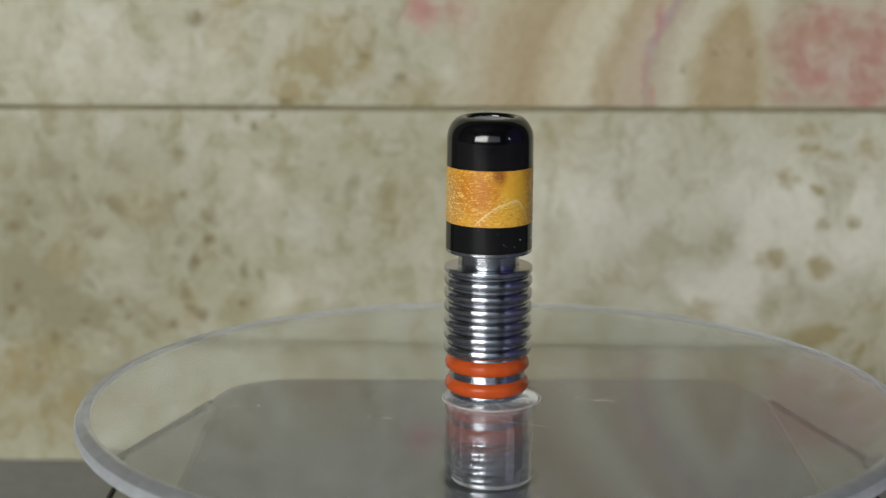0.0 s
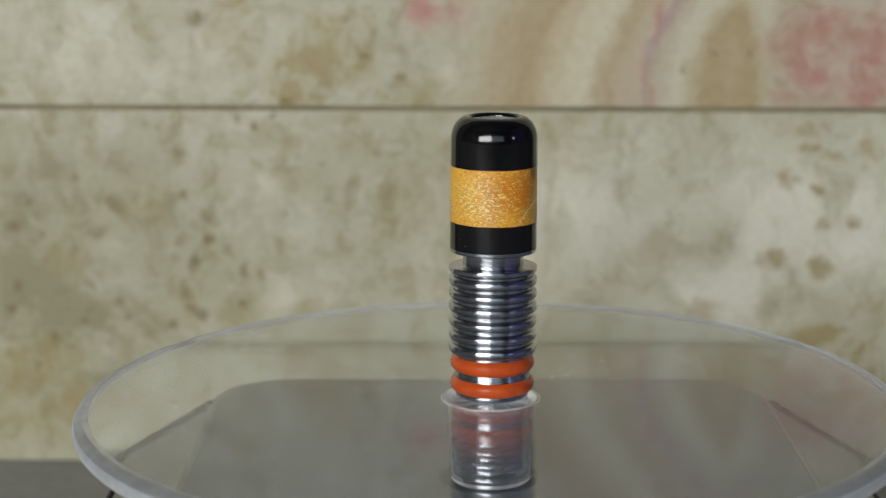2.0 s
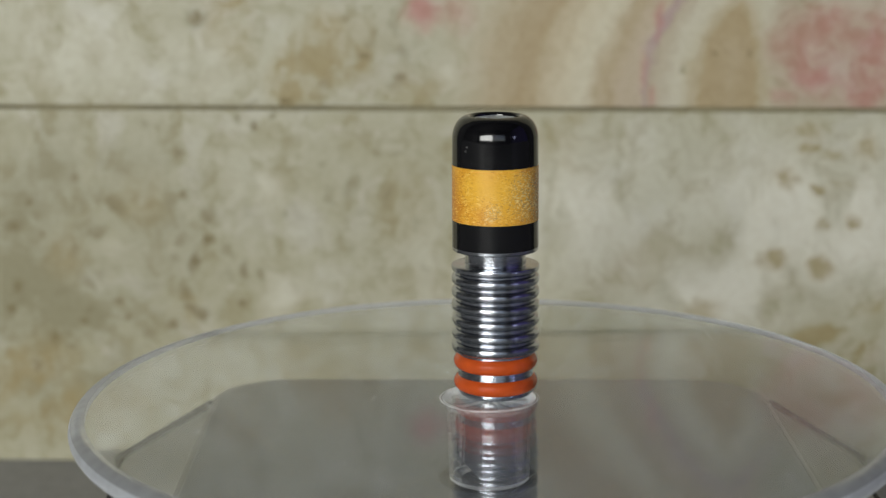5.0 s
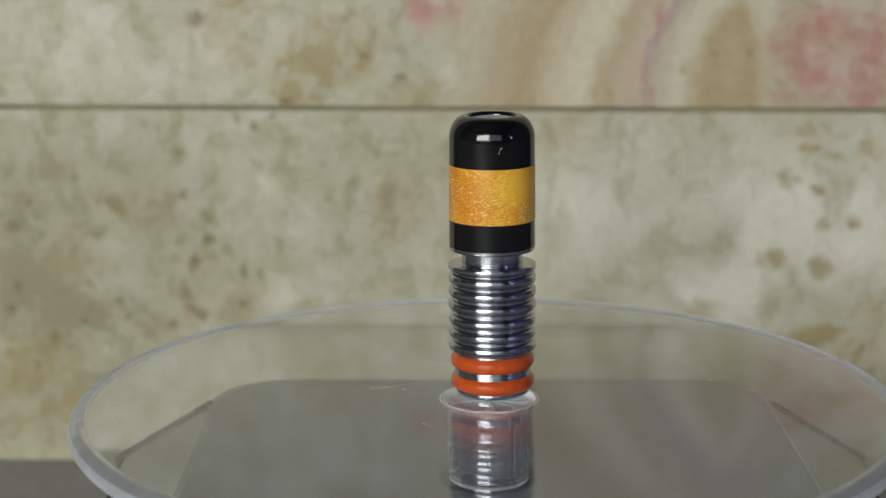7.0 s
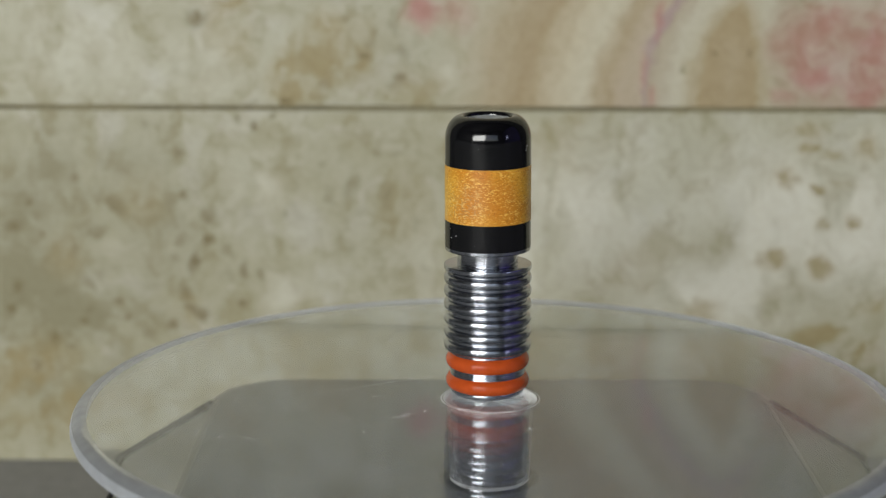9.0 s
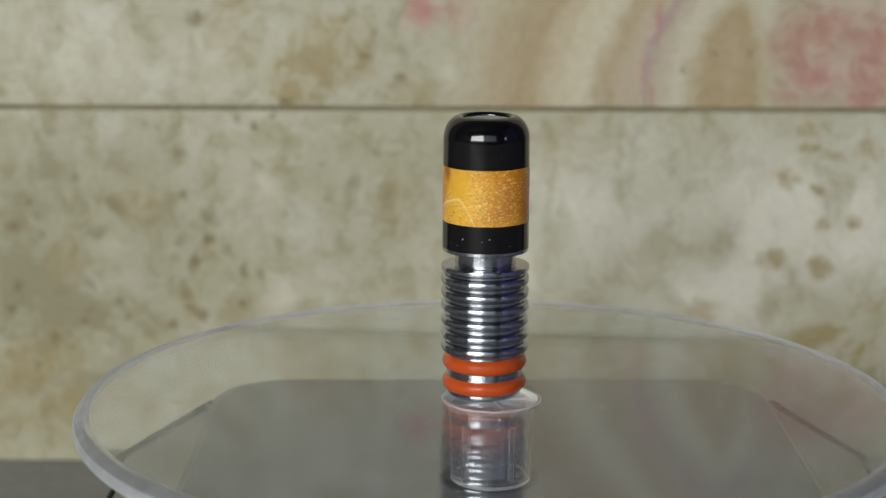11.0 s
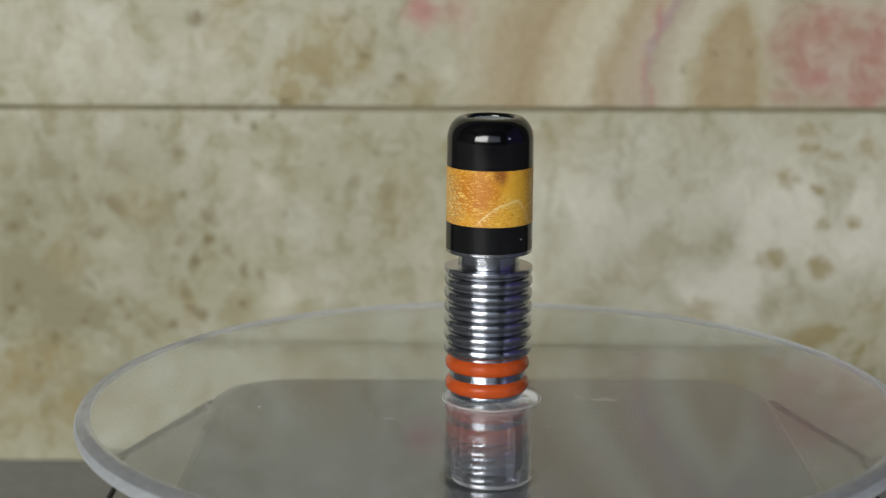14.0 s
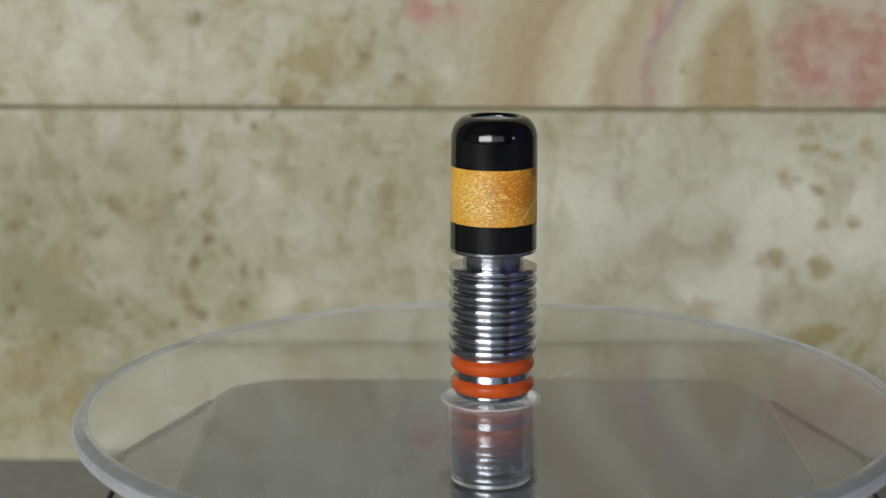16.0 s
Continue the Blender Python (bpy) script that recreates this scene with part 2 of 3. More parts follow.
def acrylic(name, tint, rough, haze, haze_colour):
    """Clear plastic, with a share of light scattered by haze and fine scratches."""
    t = Tree(name)
    at = t.coords()
    t.set(Base_Color=(*tint, 1), IOR=1.46, Transmission_Weight=1.0,
          Roughness=t.span(t.noise(at, 60, 4.0), 0.45, 0.75, rough, rough + 0.025))
    if haze:
        veil = t.add("BsdfDiffuse")
        veil.inputs["Color"].default_value = (*haze_colour, 1)
        trans = t.add("BsdfTranslucent")
        trans.inputs["Color"].default_value = (*haze_colour, 1)
        both, join = t.add("MixShader"), t.add("MixShader")
        t.put(both.inputs[1], veil.outputs[0])
        t.put(both.inputs[2], trans.outputs[0])
        t.put(join.inputs[0], t.span(t.noise(at, 300, 5.0), 0.3, 0.7, haze * 0.92, haze * 1.08))
        t.put(join.inputs[1], t.b.outputs[0])
        t.put(join.inputs[2], both.outputs[0])
        t.put(t.out.inputs[0], join.outputs[0])
    return t.mat


M_PLATE = acrylic("clear_acrylic", (0.915, 0.94, 0.95), 0.0, 0.078, (0.74, 0.77, 0.81))
M_RIM = acrylic("hazy_acrylic", (0.95, 0.96, 0.98), 0.08, 0.70, (0.92, 0.95, 1.0))
# extra white haze brightens the clear hub's lower edge
M_EDGE = acrylic("bright_edge_acrylic", (0.97, 0.97, 0.98), 0.05, 0.5, (0.95, 0.95, 0.97))
M_SHOULDER = acrylic("shoulder_acrylic", (0.94, 0.94, 0.96), 0.06, 0.38, (0.95, 0.97, 1.0))
# heavy white haze paints the gleam on the clear hub's lip
M_LIP = acrylic("whitened_acrylic", (0.97, 0.97, 0.98), 0.1, 0.8, (0.98, 0.98, 0.98))
M_HUB = acrylic("clear_hub", (0.97, 0.97, 0.98), 0.01, 0.03, (0.86, 0.87, 0.95))
M_GLASS = acrylic("smoky_glass", (0.85, 0.88, 0.88), 0.12, 0.75, (0.88, 0.90, 0.89))


def burl():
    """Stabilised yellow-orange burl: worm-like flecks that flow, grey and rusty patches, a fan-shaped pale line."""
    t = Tree("yellow_burl")
    at = t.coords()
    split = t.add("SeparateXYZ")
    t.put(split.inputs[0], at)
    bend = t.vec("SUBTRACT", t.noise(at, 230, 3.0, colour=True), (0.5, 0.5, 0.5))
    w = t.vec("ADD", at, t.vec("MULTIPLY", bend, (0.0024, 0.0024, 0.0024)))

    def patch(degrees, z, size, soft=0.2):
        a = radians(degrees)
        d = t.vec("DISTANCE", w, (0.0064 * math.cos(a), 0.0064 * math.sin(a), z))
        return t.span(d, size, size * soft)

    def most(*values):
        total = values[0]
        for v in values[1:]:
            total = t.math("MAXIMUM", total, v)
        return total

    broad = t.noise(w, 260, 4.0, 0.6)
    base = t.mix(t.span(broad, 0.36, 0.64), (0.74, 0.30, 0.016), (0.90, 0.47, 0.045))
    rust = most(patch(-112, 0.0315, 0.0058), patch(20, 0.031, 0.0062), patch(52, 0.030, 0.0062))
    base = t.mix(t.math("MULTIPLY", rust, 0.85), base, (0.66, 0.215, 0.012))
    gold = most(patch(-42, 0.031, 0.0055), patch(150, 0.031, 0.0062), patch(110, 0.0315, 0.0046))
    base = t.mix(t.math("MULTIPLY", gold, 0.75), base, (0.92, 0.52, 0.045))
    base = t.mix(t.math("MULTIPLY", patch(-76, 0.0337, 0.0018), 0.9), base, (0.32, 0.09, 0.012))
    # flecks, drawn out along the grain
    grain = t.noise(t.stretch(w, 1, 1, 3.0), 1900, 2.0, 0.5, 0.5)
    other = t.noise(t.stretch(t.vec("ADD", w, (0.3, 0.1, 0.2)), 1, 1, 1.8), 2700, 2.0, 0.55, 0.6)
    dense = t.span(t.noise(w, 330, 2.0), 0.35, 0.6, 0.35, 1.0)
    calm = t.math("SUBTRACT", 1.0, t.math("MULTIPLY", most(patch(-60, 0.033, 0.0042), patch(128, 0.0325, 0.0036)), 0.8))
    base = t.mix(t.math("MULTIPLY", t.math("MULTIPLY", t.span(other, 0.54, 0.66), calm), 0.55), base, (0.46, 0.13, 0.006))
    base = t.mix(t.math("MULTIPLY", t.math("MULTIPLY", t.math("MULTIPLY", t.span(grain, 0.53, 0.63), dense), calm), 0.88), base, (1.0, 0.65, 0.15))
    grey = most(patch(-168, 0.0305, 0.0056), patch(-150, 0.029, 0.0040), t.math("MULTIPLY", patch(-2, 0.0295, 0.0045), 0.45), t.math("MULTIPLY", patch(137, 0.0285, 0.0020), 0.8))
    base = t.mix(t.math("MULTIPLY", t.math("MULTIPLY", grey, t.span(other, 0.46, 0.60)), 0.62), base, (0.43, 0.34, 0.19))
    base = t.mix(t.math("MULTIPLY", t.math("MULTIPLY", grey, t.span(grain, 0.51, 0.62)), 0.75), base, (1.0, 0.80, 0.36))
    # the fan's bright outline: a long slope on one side of its crest, a steep one on the other
    turn = t.math("ADD", t.math("ARCTAN2", split.outputs[1], split.outputs[0]), radians(56))
    turn = t.math("MULTIPLY", turn, 6.36)
    slope = t.math("ADD", t.math("MULTIPLY", t.math("GREATER_THAN", turn, 0.0), 0.36), 0.10)
    crest = t.math("SUBTRACT", 30.3, t.math("MULTIPLY", t.math("MULTIPLY", turn, turn), slope))
    away = t.math("SUBTRACT", t.math("ADD", t.math("MULTIPLY", split.outputs[2], 1000.0), t.math("MULTIPLY", t.math("SUBTRACT", broad, 0.5), 1.2)), crest)
    here = t.span(t.math("ABSOLUTE", turn), 6.4, 5.4)
    line = t.math("MULTIPLY", t.math("MULTIPLY", t.span(t.math("ABSOLUTE", away), 0.24, 0.06), here), t.span(grain, 0.30, 0.52, 0.35, 1.0))
    base = t.mix(t.math("MULTIPLY", line, 0.85), base, (0.98, 0.76, 0.36))
    fringe = t.math("MULTIPLY", t.math("MULTIPLY", t.span(away, -1.3, -0.2), t.span(away, 0.1, -0.1)), here)
    base = t.mix(t.math("MULTIPLY", t.math("MULTIPLY", fringe, t.span(grain, 0.47, 0.56)), 0.7), base, (0.98, 0.70, 0.26))
    t.set(Base_Color=base, Roughness=0.40, Coat_Weight=0.2, Coat_Roughness=0.08)
    t.bump(grain, 0.12, 0.00005)
    return t.mat


M_BURL = burl()


# ---- mesh helpers ----
def part(name, bm, material, parent=None, label="", smooth=False):
    """Links a bmesh as one mesh object, under a thing or a part where one is given."""
    mesh = bpy.data.meshes.new(name)
    bm.to_mesh(mesh)
    bm.free()
    for m in material if isinstance(material, (list, tuple)) else [material]:
        mesh.materials.append(m)
    if smooth:
        for poly in mesh.polygons:
            poly.use_smooth = True
    ob = new(name, mesh)
    if parent:
        ob.parent = parent
    if label:
        ob["label"] = label
    return ob


def sharp(ob, degrees=35):
    """Keeps edges steeper than the angle crisp on a smooth mesh."""
    bm = bmesh.new()
    bm.from_mesh(ob.data)
    for e in bm.edges:
        e.smooth = not (len(e.link_faces) == 2 and e.calc_face_angle(0) > radians(degrees))
    bm.to_mesh(ob.data)
    bm.free()
    return ob


def lathe(profile, n=96, closed=False, x=0.0, y=0.0, bm=None, slot=None):
    """Turns a profile of (radius, height) round the z axis; a radius of 0 closes it at the axis. Long stretches get a ring near each end."""
    bm = bm or bmesh.new()
    rings, dense, hold = [], [], 0.00005
    for p, q in zip(profile, list(profile[1:]) + [profile[0]]):
        dense.append(p)
        span = math.dist(p, q)
        if span > 0.0003 and (closed or q is not profile[0]):
            for k in (hold / span, 1 - hold / span):
                dense.append((p[0] + (q[0] - p[0]) * k, p[1] + (q[1] - p[1]) * k))
    for r, z in dense:
        if r < 1e-7:
            rings.append([bm.verts.new((x, y, z))])
        else:
            rings.append([bm.verts.new((x + r * math.cos(2 * math.pi * i / n), y + r * math.sin(2 * math.pi * i / n), z)) for i in range(n)])
    pairs = list(zip(rings, rings[1:])) + ([(rings[-1], rings[0])] if closed else [])
    for a, b in pairs:
        for i in range(n):
            j = (i + 1) % n
            corners = [a[i], a[j], b[j], b[i]] if len(a) > 1 and len(b) > 1 else [a[0], b[j], b[i]] if len(a) == 1 else [a[i], a[j], b[0]]
            f = bm.faces.new(corners)
            if slot:
                f.material_index = slot(f)
    bmesh.ops.recalc_face_normals(bm, faces=bm.faces)
    return bm


def arc(cx, cz, r, a0, a1, steps=8):
    return [(cx + r * math.cos(radians(a0 + (a1 - a0) * i / steps)), cz + r * math.sin(radians(a0 + (a1 - a0) * i / steps))) for i in range(steps + 1)]


def box(x0, x1, y0, y1, z0, z1, bevel=0.0, bm=None):
    bm = bm or bmesh.new()
    made = bmesh.ops.create_cube(bm, size=1, matrix=Matrix.Translation(((x0 + x1) / 2, (y0 + y1) / 2, (z0 + z1) / 2)) @ Matrix.Diagonal((x1 - x0, y1 - y0, z1 - z0, 1)))
    if bevel:
        edges = list({e for v in made["verts"] for e in v.link_edges})
        bmesh.ops.bevel(bm, geom=edges, offset=bevel, segments=2, affect="EDGES", profile=0.6)
    return bm


def mm(*rows, up=0.0):
    return [(r / 1000, (z + up) / 1000) for r, z in rows]


# ---- the room ----
def room():
    x0, x1, y0, y1, z0, z1 = -2.2, 1.8, -2.0, 0.145, -0.75, 1.75
    tagged(part("floor", box(x0, x1, y0, y1 + 0.1, z0 - 0.1, z0), M_FLOOR), "plain brown floor of the room", "floor", kind="structure")
    tagged(part("ceiling", box(x0, x1, y0, y1 + 0.1, z1, z1 + 0.1), M_ROOM), "plain unseen ceiling, darkened for the steel's reflections", "ceiling", kind="structure")
    tagged(part("wall_west", box(x0 - 0.12, x0, y0 - 0.12, y1 + 0.2, z0, z1), M_ROOM), "plain plastered room wall", "wall", kind="structure")
    # south wall with the wide window
    bm = box(x0, -1.84, y0 - 0.12, y0, z0, z1)
    box(0.94, x1, y0 - 0.12, y0, z0, z1, bm=bm)
    box(-1.84, 0.94, y0 - 0.12, y0, z0, 0.22, bm=bm)
    box(-1.84, 0.94, y0 - 0.12, y0, 1.02, z1, bm=bm)
    tagged(part("wall_south", bm, M_ROOM), "plastered room wall with a wide window", "wall", kind="structure")
    # unseen east wall with the small window, violet to tint the steel's reflections
    bm = box(x1, x1 + 0.12, y0 - 0.12, -1.57, z0, z1)
    box(x1, x1 + 0.12, -1.33, y1 + 0.2, z0, z1, bm=bm)
    box(x1, x1 + 0.12, -1.57, -1.33, z0, 0.37, bm=bm)
    box(x1, x1 + 0.12, -1.57, -1.33, 0.73, z1, bm=bm)
    tagged(part("wall_east", bm, M_VIOLET), "unseen room wall tinted violet for reflections, with a small window", "wall", kind="structure")
    # window bars
    w1 = tagged(new("window_1"), "wide white-framed window letting in daylight", "window", kind="structure")
    bm = box(-1.84, -1.81, y0 - 0.07, y0 - 0.02, 0.22, 1.02)
    box(-0.33, -0.3, y0 - 0.07, y0 - 0.02, 0.22, 1.02, bm=bm)
    box(0.91, 0.94, y0 - 0.07, y0 - 0.02, 0.22, 1.02, bm=bm)
    box(-1.81, -0.33, y0 - 0.07, y0 - 0.02, 0.22, 0.25, bm=bm)
    box(-0.3, 0.91, y0 - 0.07, y0 - 0.02, 0.22, 0.25, bm=bm)
    box(-0.3, 0.91, y0 - 0.07, y0 - 0.02, 0.99, 1.02, bm=bm)
    box(-1.81, -0.33, y0 - 0.07, y0 - 0.02, 0.99, 1.02, bm=bm)
    part("window_frame", bm, M_FRAME, w1)
    w2 = tagged(new("window_2"), "small white-framed window with a middle bar", "window", kind="structure")
    bm = box(x1 - 0.03, x1 + 0.05, -1.475, -1.425, 0.37, 0.73)
    box(x1 + 0.02, x1 + 0.07, -1.57, -1.555, 0.37, 0.73, bm=bm)
    box(x1 + 0.02, x1 + 0.07, -1.345, -1.33, 0.37, 0.73, bm=bm)
    part("window_frame", bm, M_FRAME, w2)


def stone_wall():
    """Two courses of polished onyx slab with an open joint, on a dark bed."""
    wall = tagged(new("wall_north"), "wall of polished cream onyx slabs with a dark joint", "wall", kind="structure")
    wall.matrix_world = pose(0, 0.1305, ZP, 0, 0, -1.7)
    part("bed", box(-2.3, 1.9, 0.014, 0.12, -0.9, 1.72), M_ROOM, wall)
    part("joint", box(-0.21, 0.20, 0.0012, 0.013, 0.0252, 0.0263), M_GROUT, wall, "olive mortar joint")
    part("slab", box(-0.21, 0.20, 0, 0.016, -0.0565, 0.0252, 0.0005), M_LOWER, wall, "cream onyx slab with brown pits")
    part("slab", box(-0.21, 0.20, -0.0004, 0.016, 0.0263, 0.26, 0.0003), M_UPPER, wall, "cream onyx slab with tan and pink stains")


def worktop():
    top = tagged(part("worktop", box(-2.19, 1.79, -0.70, 0.140, -0.04, 0.0, 0.004), M_TABLE), "smooth grey worktop against the onyx wall", "worktop", kind="structure")
    return top


# ---- the turning stand ----
def loop_square(half, z, radius, cx=0.0, cy=0.0, n=6):
    pts = []
    for k, (sx, sy) in enumerate(((1, 1), (-1, 1), (-1, -1), (1, -1))):
        for i in range(n + 1):
            a = radians(90 * k + 90 * i / n)
            pts.append((cx + sx * (half - radius) + radius * math.cos(a), cy + sy * (half - radius) + radius * math.sin(a), z))
    return pts


def loft(loops):
    bm = bmesh.new()
    rings = [[bm.verts.new(p) for p in loop] for loop in loops]
    for a, b in zip(rings, rings[1:]):
        for i in range(len(a)):
            j = (i + 1) % len(a)
            bm.faces.new([a[i], a[j], b[j], b[i]])
    bm.faces.new(rings[0])
    bm.faces.new(rings[-1])
    bmesh.ops.recalc_face_normals(bm, faces=bm.faces)
    return bm


SPIN = 360 / 13.95               # degrees a second
BASE_TOP = ZP - 0.0162


def turntable_base():
    base = tagged(new("display_turntable"), "dark plastic display turntable with a clear acrylic plate", "turntable")
    base.matrix_world = pose(0.0015, 0.0050, 0)
    part("body", loft([loop_square(0.0480, 0.0, 0.012), loop_square(0.0485, 0.002, 0.012), loop_square(0.0490, BASE_TOP - 0.0008, 0.012),
                       loop_square(0.0484, BASE_TOP - 0.0002, 0.012)]), M_STAND, base)
    part("panel", loft([loop_square(0.0475, BASE_TOP - 0.0001, 0.0115), loop_square(0.0475, BASE_TOP + 0.0001, 0.0115), loop_square(0.0472, BASE_TOP + 0.0003, 0.0115)]),
         M_CELL, base, "dark glossy top panel")
    # sloping side wings with dark edging
    for side in (-1, 1):
        wing = part("wing", box(0.0, 0.0180, -0.034, 0.034, -0.0022, 0.0, 0.0005), M_STAND, base, "sloping grey side wing")
        wing.matrix_local = pose(side * 0.0486, 0, BASE_TOP - 0.0006, 0, 31, 90 - 90 * side)
        y0, y1 = (0.0341, 0.0368) if side > 0 else (-0.0368, -0.0341)
        part("edging", box(0.0, 0.0200, y0, y1, -0.0024, 0.0006, 0.0004), M_STRIP, wing)
        part("edging", box(0.0181, 0.0192, -0.034, 0.034, -0.0024, 0.0003, 0.0004), M_STRIP, wing)
    bm = lathe([(0.0, BASE_TOP + 0.0003), (0.0076, BASE_TOP + 0.0003), (0.0076, BASE_TOP - 0.0006), (0.0, BASE_TOP - 0.0006)], 48)
    collar = part("drive_collar", bm, M_STRIP, base, smooth=True)
    collar.location = (-0.0015, -0.0050, 0)
    return base


PLATE_R = 0.0617


def turning_plate(stand):
    """The clear disc with its rounded hazy rim and the hollow hub under its middle."""
    px, py = 0.00046 * math.cos(radians(34)), 0.00046 * math.sin(radians(34))
    under, wide = -0.0036, 0.0024
    profile = [(0.0, 0.0), (0.030, 0.0)] + [(PLATE_R - wide + wide * c, under / 2 * (1 - h)) for c, h in arc(0, 0, 1, 90, -90, 24)] + [(0.030, under), (0.0, under)]
    bm = lathe(profile, 192, x=px, y=py)
    for f in bm.faces:
        c = f.calc_center_median()
        out = math.hypot(c.x - px, c.y - py) - PLATE_R
        f.material_index = 0 if out < -wide else 2 if f.normal.z > 0.55 else 1
    disc = sharp(part("plate", bm, [M_PLATE, M_RIM, M_SHOULDER], stand, "clear acrylic turning plate with a hazy rim", True), 40)
    disc.visible_shadow = False
    # hub: a thin flared cup; the gleam of its lip is a white bead
    hx, hy = 0.00021 * math.cos(radians(30)), 0.00021 * math.sin(radians(30))
    t = under - 0.0002
    cup = mm((6.50, 0), (6.46, -1.6), (6.38, -2.6), (6.10, -11.3), (5.98, -11.8), (5.78, -11.95), (4.2, -11.95), (4.2, -11.5),
             (5.38, -11.3), (5.58, -10.7), (5.86, -2.6), (5.92, -1.6), (5.96, 0))
    bm = lathe([(r, z + t) for r, z in cup], 96, True, hx, hy)
    for f in bm.faces:
        c = f.calc_center_median()
        f.material_index = 1 if c.z < t - 0.0105 and (c.x - hx) ** 2 + (c.y - hy) ** 2 > 0.0057 ** 2 else 0
    hub = sharp(part("hub", bm, [M_HUB, M_EDGE], disc, "clear hollow hub cup", True), 40)
    hub.visible_shadow = False
    # a white dish and bead set into the plate, for light gleaming in the clear hub
    top = -0.0023
    bm = lathe([(0.00735 + 0.00011 * math.cos(a), top + 0.00011 * math.sin(a)) for a in [2 * math.pi * i / 10 for i in range(10)]], 96, True, hx, hy)
    part("hub_lip", bm, M_LIP, disc, "whitened bead for the gleam round the hub", True)
    dish = [(0.0, -1.4), (5.3, -1.38), (5.85, -1.2), (6.15, -0.85), (6.5, -0.35), (6.9, 0.16), (7.05, 0.2), (7.05, 0.05), (6.5, -0.7), (5.9, -1.4), (0.0, -1.5)]
    bm = lathe([(r / 1000, top + z / 1000) for r, z in dish], 36, False, hx, hy)
    rng = random.Random(3)
    for v in bm.verts:
        turn = math.degrees(math.atan2(v.co.y - hy, v.co.x - hx))
        v.co.z += 0.00015 * math.sin(radians(turn * 9)) + 0.00012 * math.sin(radians(turn * 5 + 40)) + rng.uniform(-0.00006, 0.00006)
    sharp(part("hub_gleam", bm, M_GLEAM, disc, "crinkled white dish for the gleam inside the clear hub", True), 25)
    for a in (20, 140, 200, 300):
        rib = part("hub_rib", box(0.0047, 0.00572, -0.0004, 0.0004, t - 0.0108, t - 0.0026, 0.0001), M_HUB, disc)
        rib.matrix_local = pose(hx, hy, 0, 0, 0, a)
        rib.visible_shadow = False
    core = part("hub_core", box(-0.0042, 0.0042, -0.0026, 0.0026, t - 0.0108, t - 0.0012, 0.0003), M_CORE, disc, "smoky dark block inside the hub")
    core.matrix_local = pose(hx, hy, 0, 0, 0, -SPIN * 0.8)
    key = part("hub_key", box(-0.0013, 0.0013, 0.0050, 0.0059, t - 0.0114, t - 0.0096, 0.0001), M_HUB, disc)
    key.matrix_local = pose(hx, hy, 0, 0, 0, 236)
    key.visible_shadow = False
    return disc


# ---- the mouthpiece ----
LIFT = 0.2                       # mm by which the upper parts sit above the neck


def mouthpiece():
    """A turned mouthpiece: seal rings, finned steel body, black resin collar and cap, burl band."""
    tip = tagged(new("mouthpiece"), "finned steel mouthpiece with burl band and orange seals", "mouthpiece")
    steel = [(0.0, 0.0), (5.2, 0.0), (5.45, 0.2), (5.5, 0.5), (5.5, 1.0), (4.6, 1.05), (4.6, 2.75), (5.55, 2.8), (5.6, 2.9), (5.6, 4.1),
             (5.55, 4.2), (4.7, 4.25), (4.7, 5.95), (5.5, 6.0), (5.55, 6.1), (5.55, 6.50)]
    for z in (7.46, 9.46, 11.54, 13.68, 15.69, 17.67):
        steel += [(5.86, z - 0.82), (6.12, z - 0.75), (6.36, z - 0.60), (6.48, z - 0.36), (6.53, z - 0.08), (6.53, z + 0.12), (6.48, z + 0.38), (6.34, z + 0.60), (6.1, z + 0.74), (5.86, z + 0.80)]
    steel += [(5.86, 18.75), (6.2, 18.80), (6.48, 19.05), (6.53, 19.2), (6.53, 19.55), (6.48, 19.7), (6.3, 19.75), (4.55, 19.78), (4.48, 19.9),
              (4.48, 21.8), (4.55, 21.9), (6.0, 21.92), (6.28, 21.96), (6.36, 22.06), (6.36, 22.52), (3.2, 22.52), (3.2, 39.8), (0.0, 39.8)]
    body = sharp(part("finned_body", lathe(mm(*steel), 128), M_STEEL, tip, "polished steel body with round fins", True), 50)
    for z in (1.89, 5.1):
        part("seal_ring", lathe([(0.00505 + 0.00122 * math.cos(a), z / 1000 + 0.00122 * math.sin(a)) for a in [2 * math.pi * i / 24 for i in range(24)]], 96, True),
             M_RUBBER, tip, "orange silicone seal ring", True)
    collar = mm((3.3, 22.34), (6.32, 22.34), (6.37, 22.39), (6.38, 22.5), (6.36, 26.28), (3.3, 26.28), up=LIFT)
    sharp(part("collar", lathe(collar, 128, True), M_BLACK, tip, "polished black collar", True))
    band = mm((3.3, 26.30), (6.36, 26.30), (6.35, 34.45), (3.3, 34.45), up=LIFT)
    sharp(part("burl_band", lathe(band, 128, True), M_BURL, tip, "yellow-orange burl wood band", True))
    cap = [(3.2, 34.47), (6.34, 34.47), (6.32, 36.4), (6.30, 38.15)] + [(3.9 + 2.4 * c, 38.2 + 3.42 * h) for c, h in arc(0, 0, 1, 2, 88, 18)]
    cap += [(3.72, 41.60), (3.56, 41.50), (3.46, 41.33), (3.42, 41.1), (3.4, 39.7), (3.2, 39.7)]
    sharp(part("cap", lathe(mm(*cap, up=LIFT), 128, True), M_BLACK, tip, "rounded polished black cap", True))
    part("bore_glass", lathe(mm((0.0, 40.55), (1.6, 40.62), (2.6, 40.78), (3.1, 40.98), (3.38, 41.12), (3.38, 39.75), (0.0, 39.75), up=LIFT), 64), M_GLASS, tip, "pale glassy bore", True)
    return tip


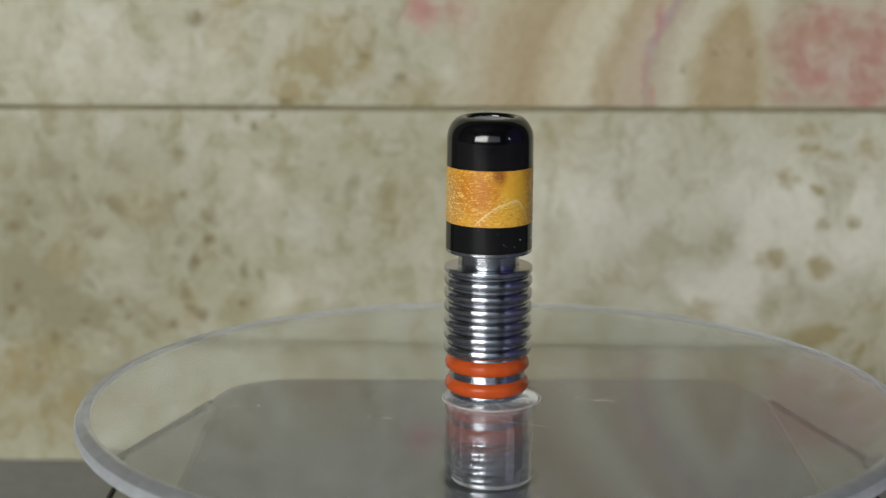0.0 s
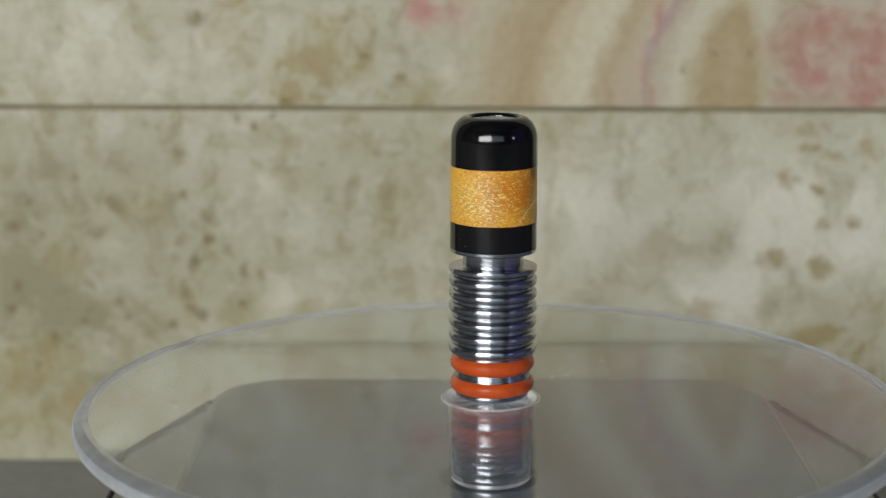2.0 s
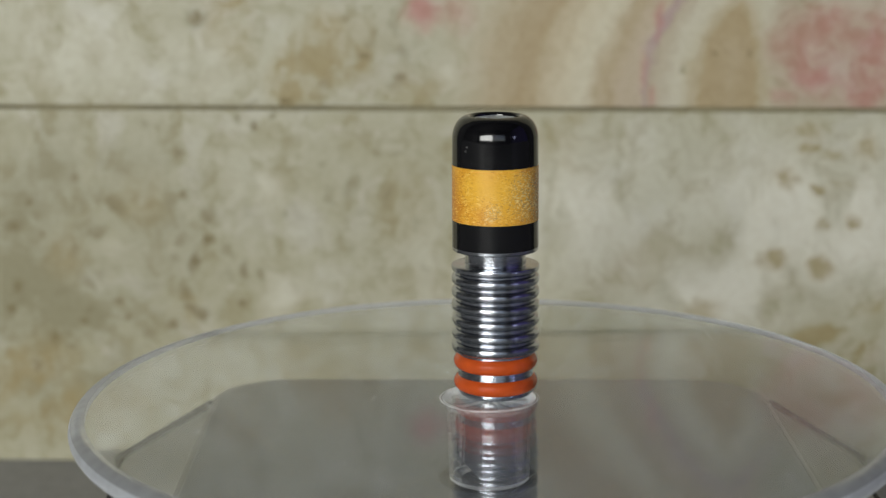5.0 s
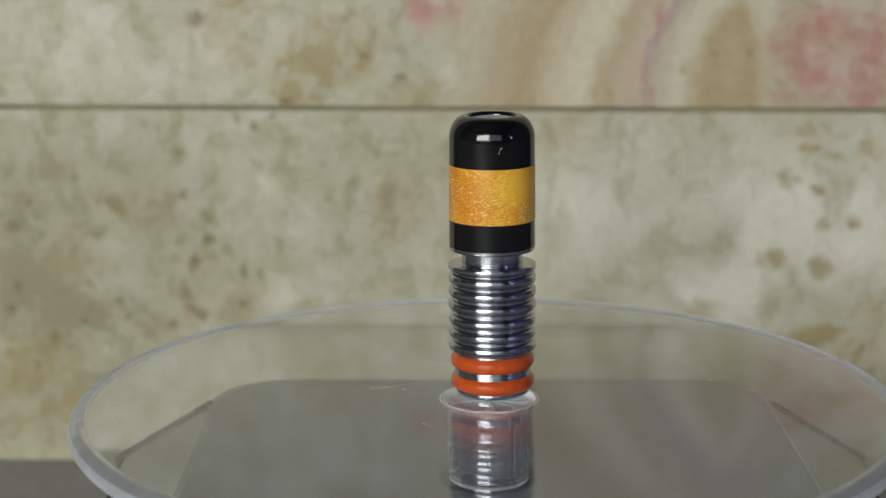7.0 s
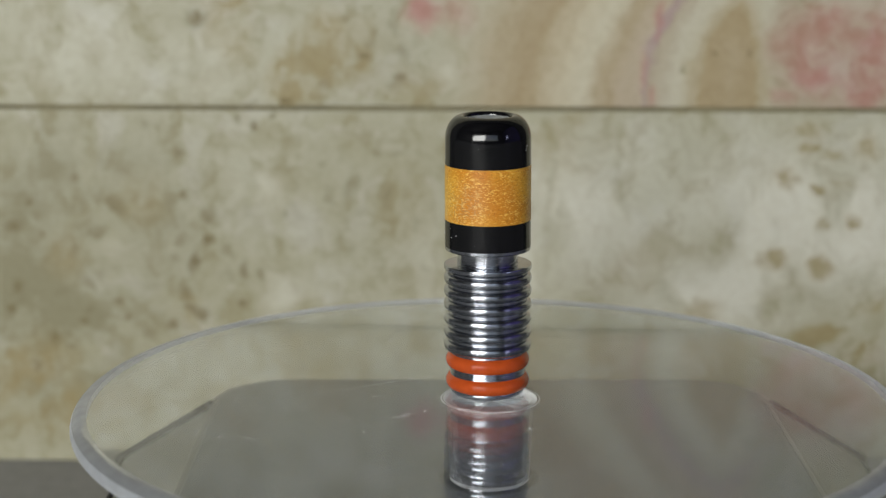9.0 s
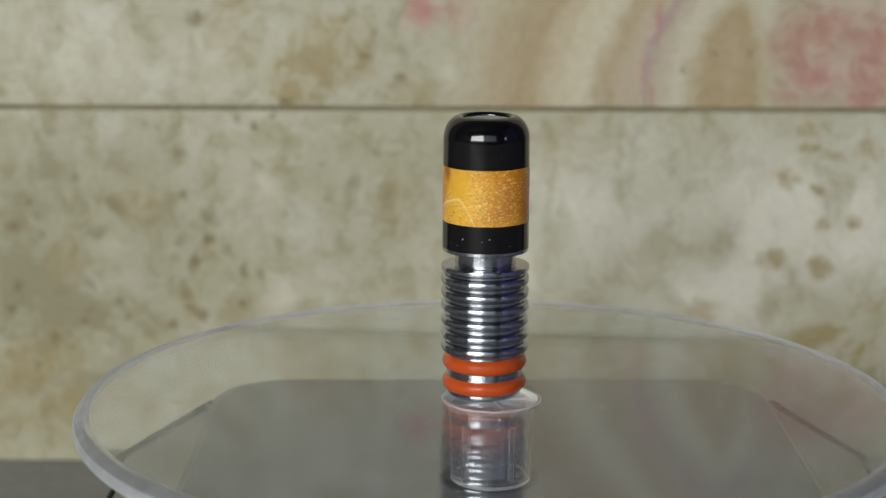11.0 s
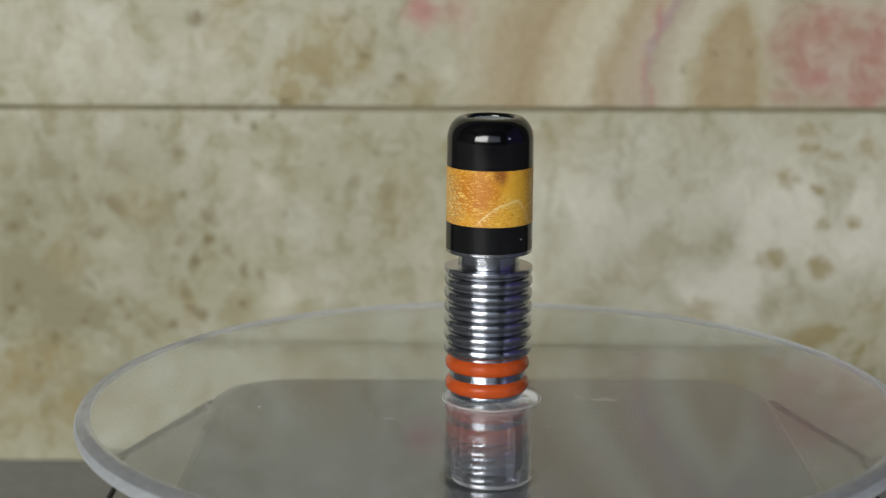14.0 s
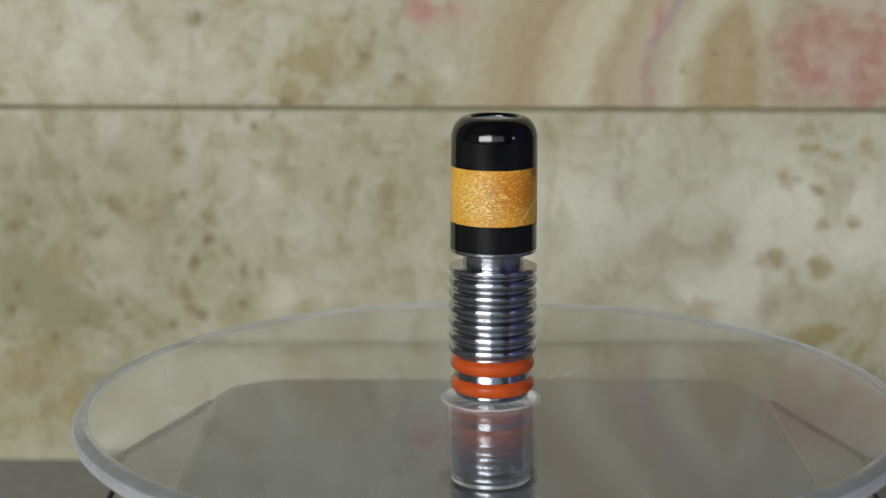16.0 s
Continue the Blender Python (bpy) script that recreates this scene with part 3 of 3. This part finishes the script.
def dust(plate):
    """Specks, lint and hair scratches on the plate."""
    rng = random.Random(5)
    bm = bmesh.new()

    def speck(r, degrees, size, long=1.0):
        a = radians(degrees)
        bmesh.ops.create_icosphere(bm, subdivisions=1, radius=size, matrix=Matrix.Translation((r * math.cos(a), r * math.sin(a), size * 0.5))
                                   @ Matrix.Rotation(rng.uniform(0, 3.1), 4, "Z") @ Matrix.Diagonal((long, 1, 0.6, 1)))

    def hair(r, degrees, heading, length, width):
        a, h = radians(degrees), radians(heading)
        x, y, bend = r * math.cos(a), r * math.sin(a), rng.uniform(-0.5, 0.5)
        last = None
        for i in range(9):
            d = h + bend * (i / 8 - 0.5) + rng.uniform(-0.08, 0.08)
            side = Vector((-math.sin(d), math.cos(d), 0)) * width * (0.4 + 0.6 * math.sin(math.pi * i / 8))
            c = Vector((x, y, 0.00003))
            pair = (bm.verts.new(c + side), bm.verts.new(c - side), bm.verts.new(c + Vector((0, 0, width))))
            if last:
                bm.faces.new((last[0], pair[0], pair[2], last[2]))
                bm.faces.new((last[2], pair[2], pair[1], last[1]))
            last = pair
            x, y = x + math.cos(d) * length / 8, y + math.sin(d) * length / 8

    for i in range(260):
        r = 0.057 * math.sqrt(rng.random())
        if r > 0.0085:
            speck(r, rng.uniform(0, 360), rng.choice((0.00004, 0.00005, 0.00006, 0.00007, 0.00010)), rng.uniform(0.8, 2.0))
    for i in range(34):
        hair(rng.uniform(0.010, 0.052), rng.uniform(0, 360), rng.uniform(0, 360), rng.uniform(0.0006, 0.0026), 0.000017)
    # the lint caught beside the mouthpiece
    speck(0.0132, -9.8, 0.00016)
    for k in range(7):
        hair(0.0148 + 0.0005 * k, -11 + rng.uniform(-1.5, 2.5), rng.uniform(-50, 25), rng.uniform(0.0008, 0.0022), 0.000022)
    # a long pale scratch
    hair(0.012, -98, -20, 0.020, 0.000012)
    return tagged(part("dust", bm, M_LINT, plate, "white specks and lint"), kind="stuff")


def flecks(tip):
    """White dust clinging to the black cap and collar, and a hair on the neck."""
    rng = random.Random(9)
    bm = bmesh.new()
    spots = [(-46.6, 24.3, 0.10), (-19.6, 24.1, 0.07), (-10, 24.5, 0.09)]
    spots += [(rng.uniform(0, 360), rng.choice((rng.uniform(22.9, 26.0), rng.uniform(34.8, 38.4), rng.uniform(34.8, 38.4))), rng.uniform(0.018, 0.036)) for i in range(30)]
    for degrees, z, size in spots:
        a = radians(degrees)
        r = 0.00638 if z < 30 else 0.00633
        bmesh.ops.create_icosphere(bm, subdivisions=1, radius=size / 1000, matrix=Matrix.Translation((r * math.cos(a), r * math.sin(a), (z + LIFT) / 1000)))
    # a fibre on the cap, and fine fibres caught on the neck
    for at, z, turn, rise, r, n, size in ((97, 36.9, 4, 0.7, 6.33, 7, 0.017), (100, 20.4, 26, 0.7, 4.5, 14, 0.012), (66, 21.2, -22, -0.9, 4.5, 14, 0.012), (78, 20.1, 18, 0.2, 4.5, 12, 0.012)):
        for k in range(n):
            u = k / (n - 1)
            a = radians(at + turn * u)
            up = z + rise * (u + 0.35 * math.sin(math.pi * u)) + (LIFT if z > 22 else 0)
            bmesh.ops.create_icosphere(bm, subdivisions=1, radius=size / 1000, matrix=Matrix.Translation((r * math.cos(a) / 1000, r * math.sin(a) / 1000, up / 1000))
                                       @ Matrix.Rotation(a, 4, "Z") @ Matrix.Diagonal((1, 3, 3, 1)))
    part("dust_fleck", bm, M_LINT, tip, "white dust flecks")


room()
stone_wall()
worktop()
STAND = turntable_base()
PLATE = turning_plate(STAND)
TIP = mouthpiece()
dust(PLATE)
flecks(TIP)


def motions():
    times = [i * 0.5 for i in range(33)]
    # the plate runs slightly out of true; its high side
    high = radians(70 - SPIN * 7)
    axis = Vector((math.sin(high), -math.cos(high), 0))
    walk(PLATE, [(t, pose(-0.0013, -0.0057, ZP, 0, 0, SPIN * t) @ Matrix.Rotation(radians(0.46), 4, axis)) for t in times])
    # the mouthpiece stands off the axis and leans a little
    toward = radians(-SPIN * 13.2)
    axis2 = Vector((-math.sin(toward), math.cos(toward), 0))
    rows = []
    for t in times:
        a = radians(SPIN * (t - 4.7))
        rows.append((t, pose(0.0001 + 0.00090 * math.cos(a), 0.00090 * math.sin(a), ZP + 0.00005, 0, 0, SPIN * t) @ Matrix.Rotation(radians(0.52), 4, axis2)))
    walk(TIP, rows)


motions()
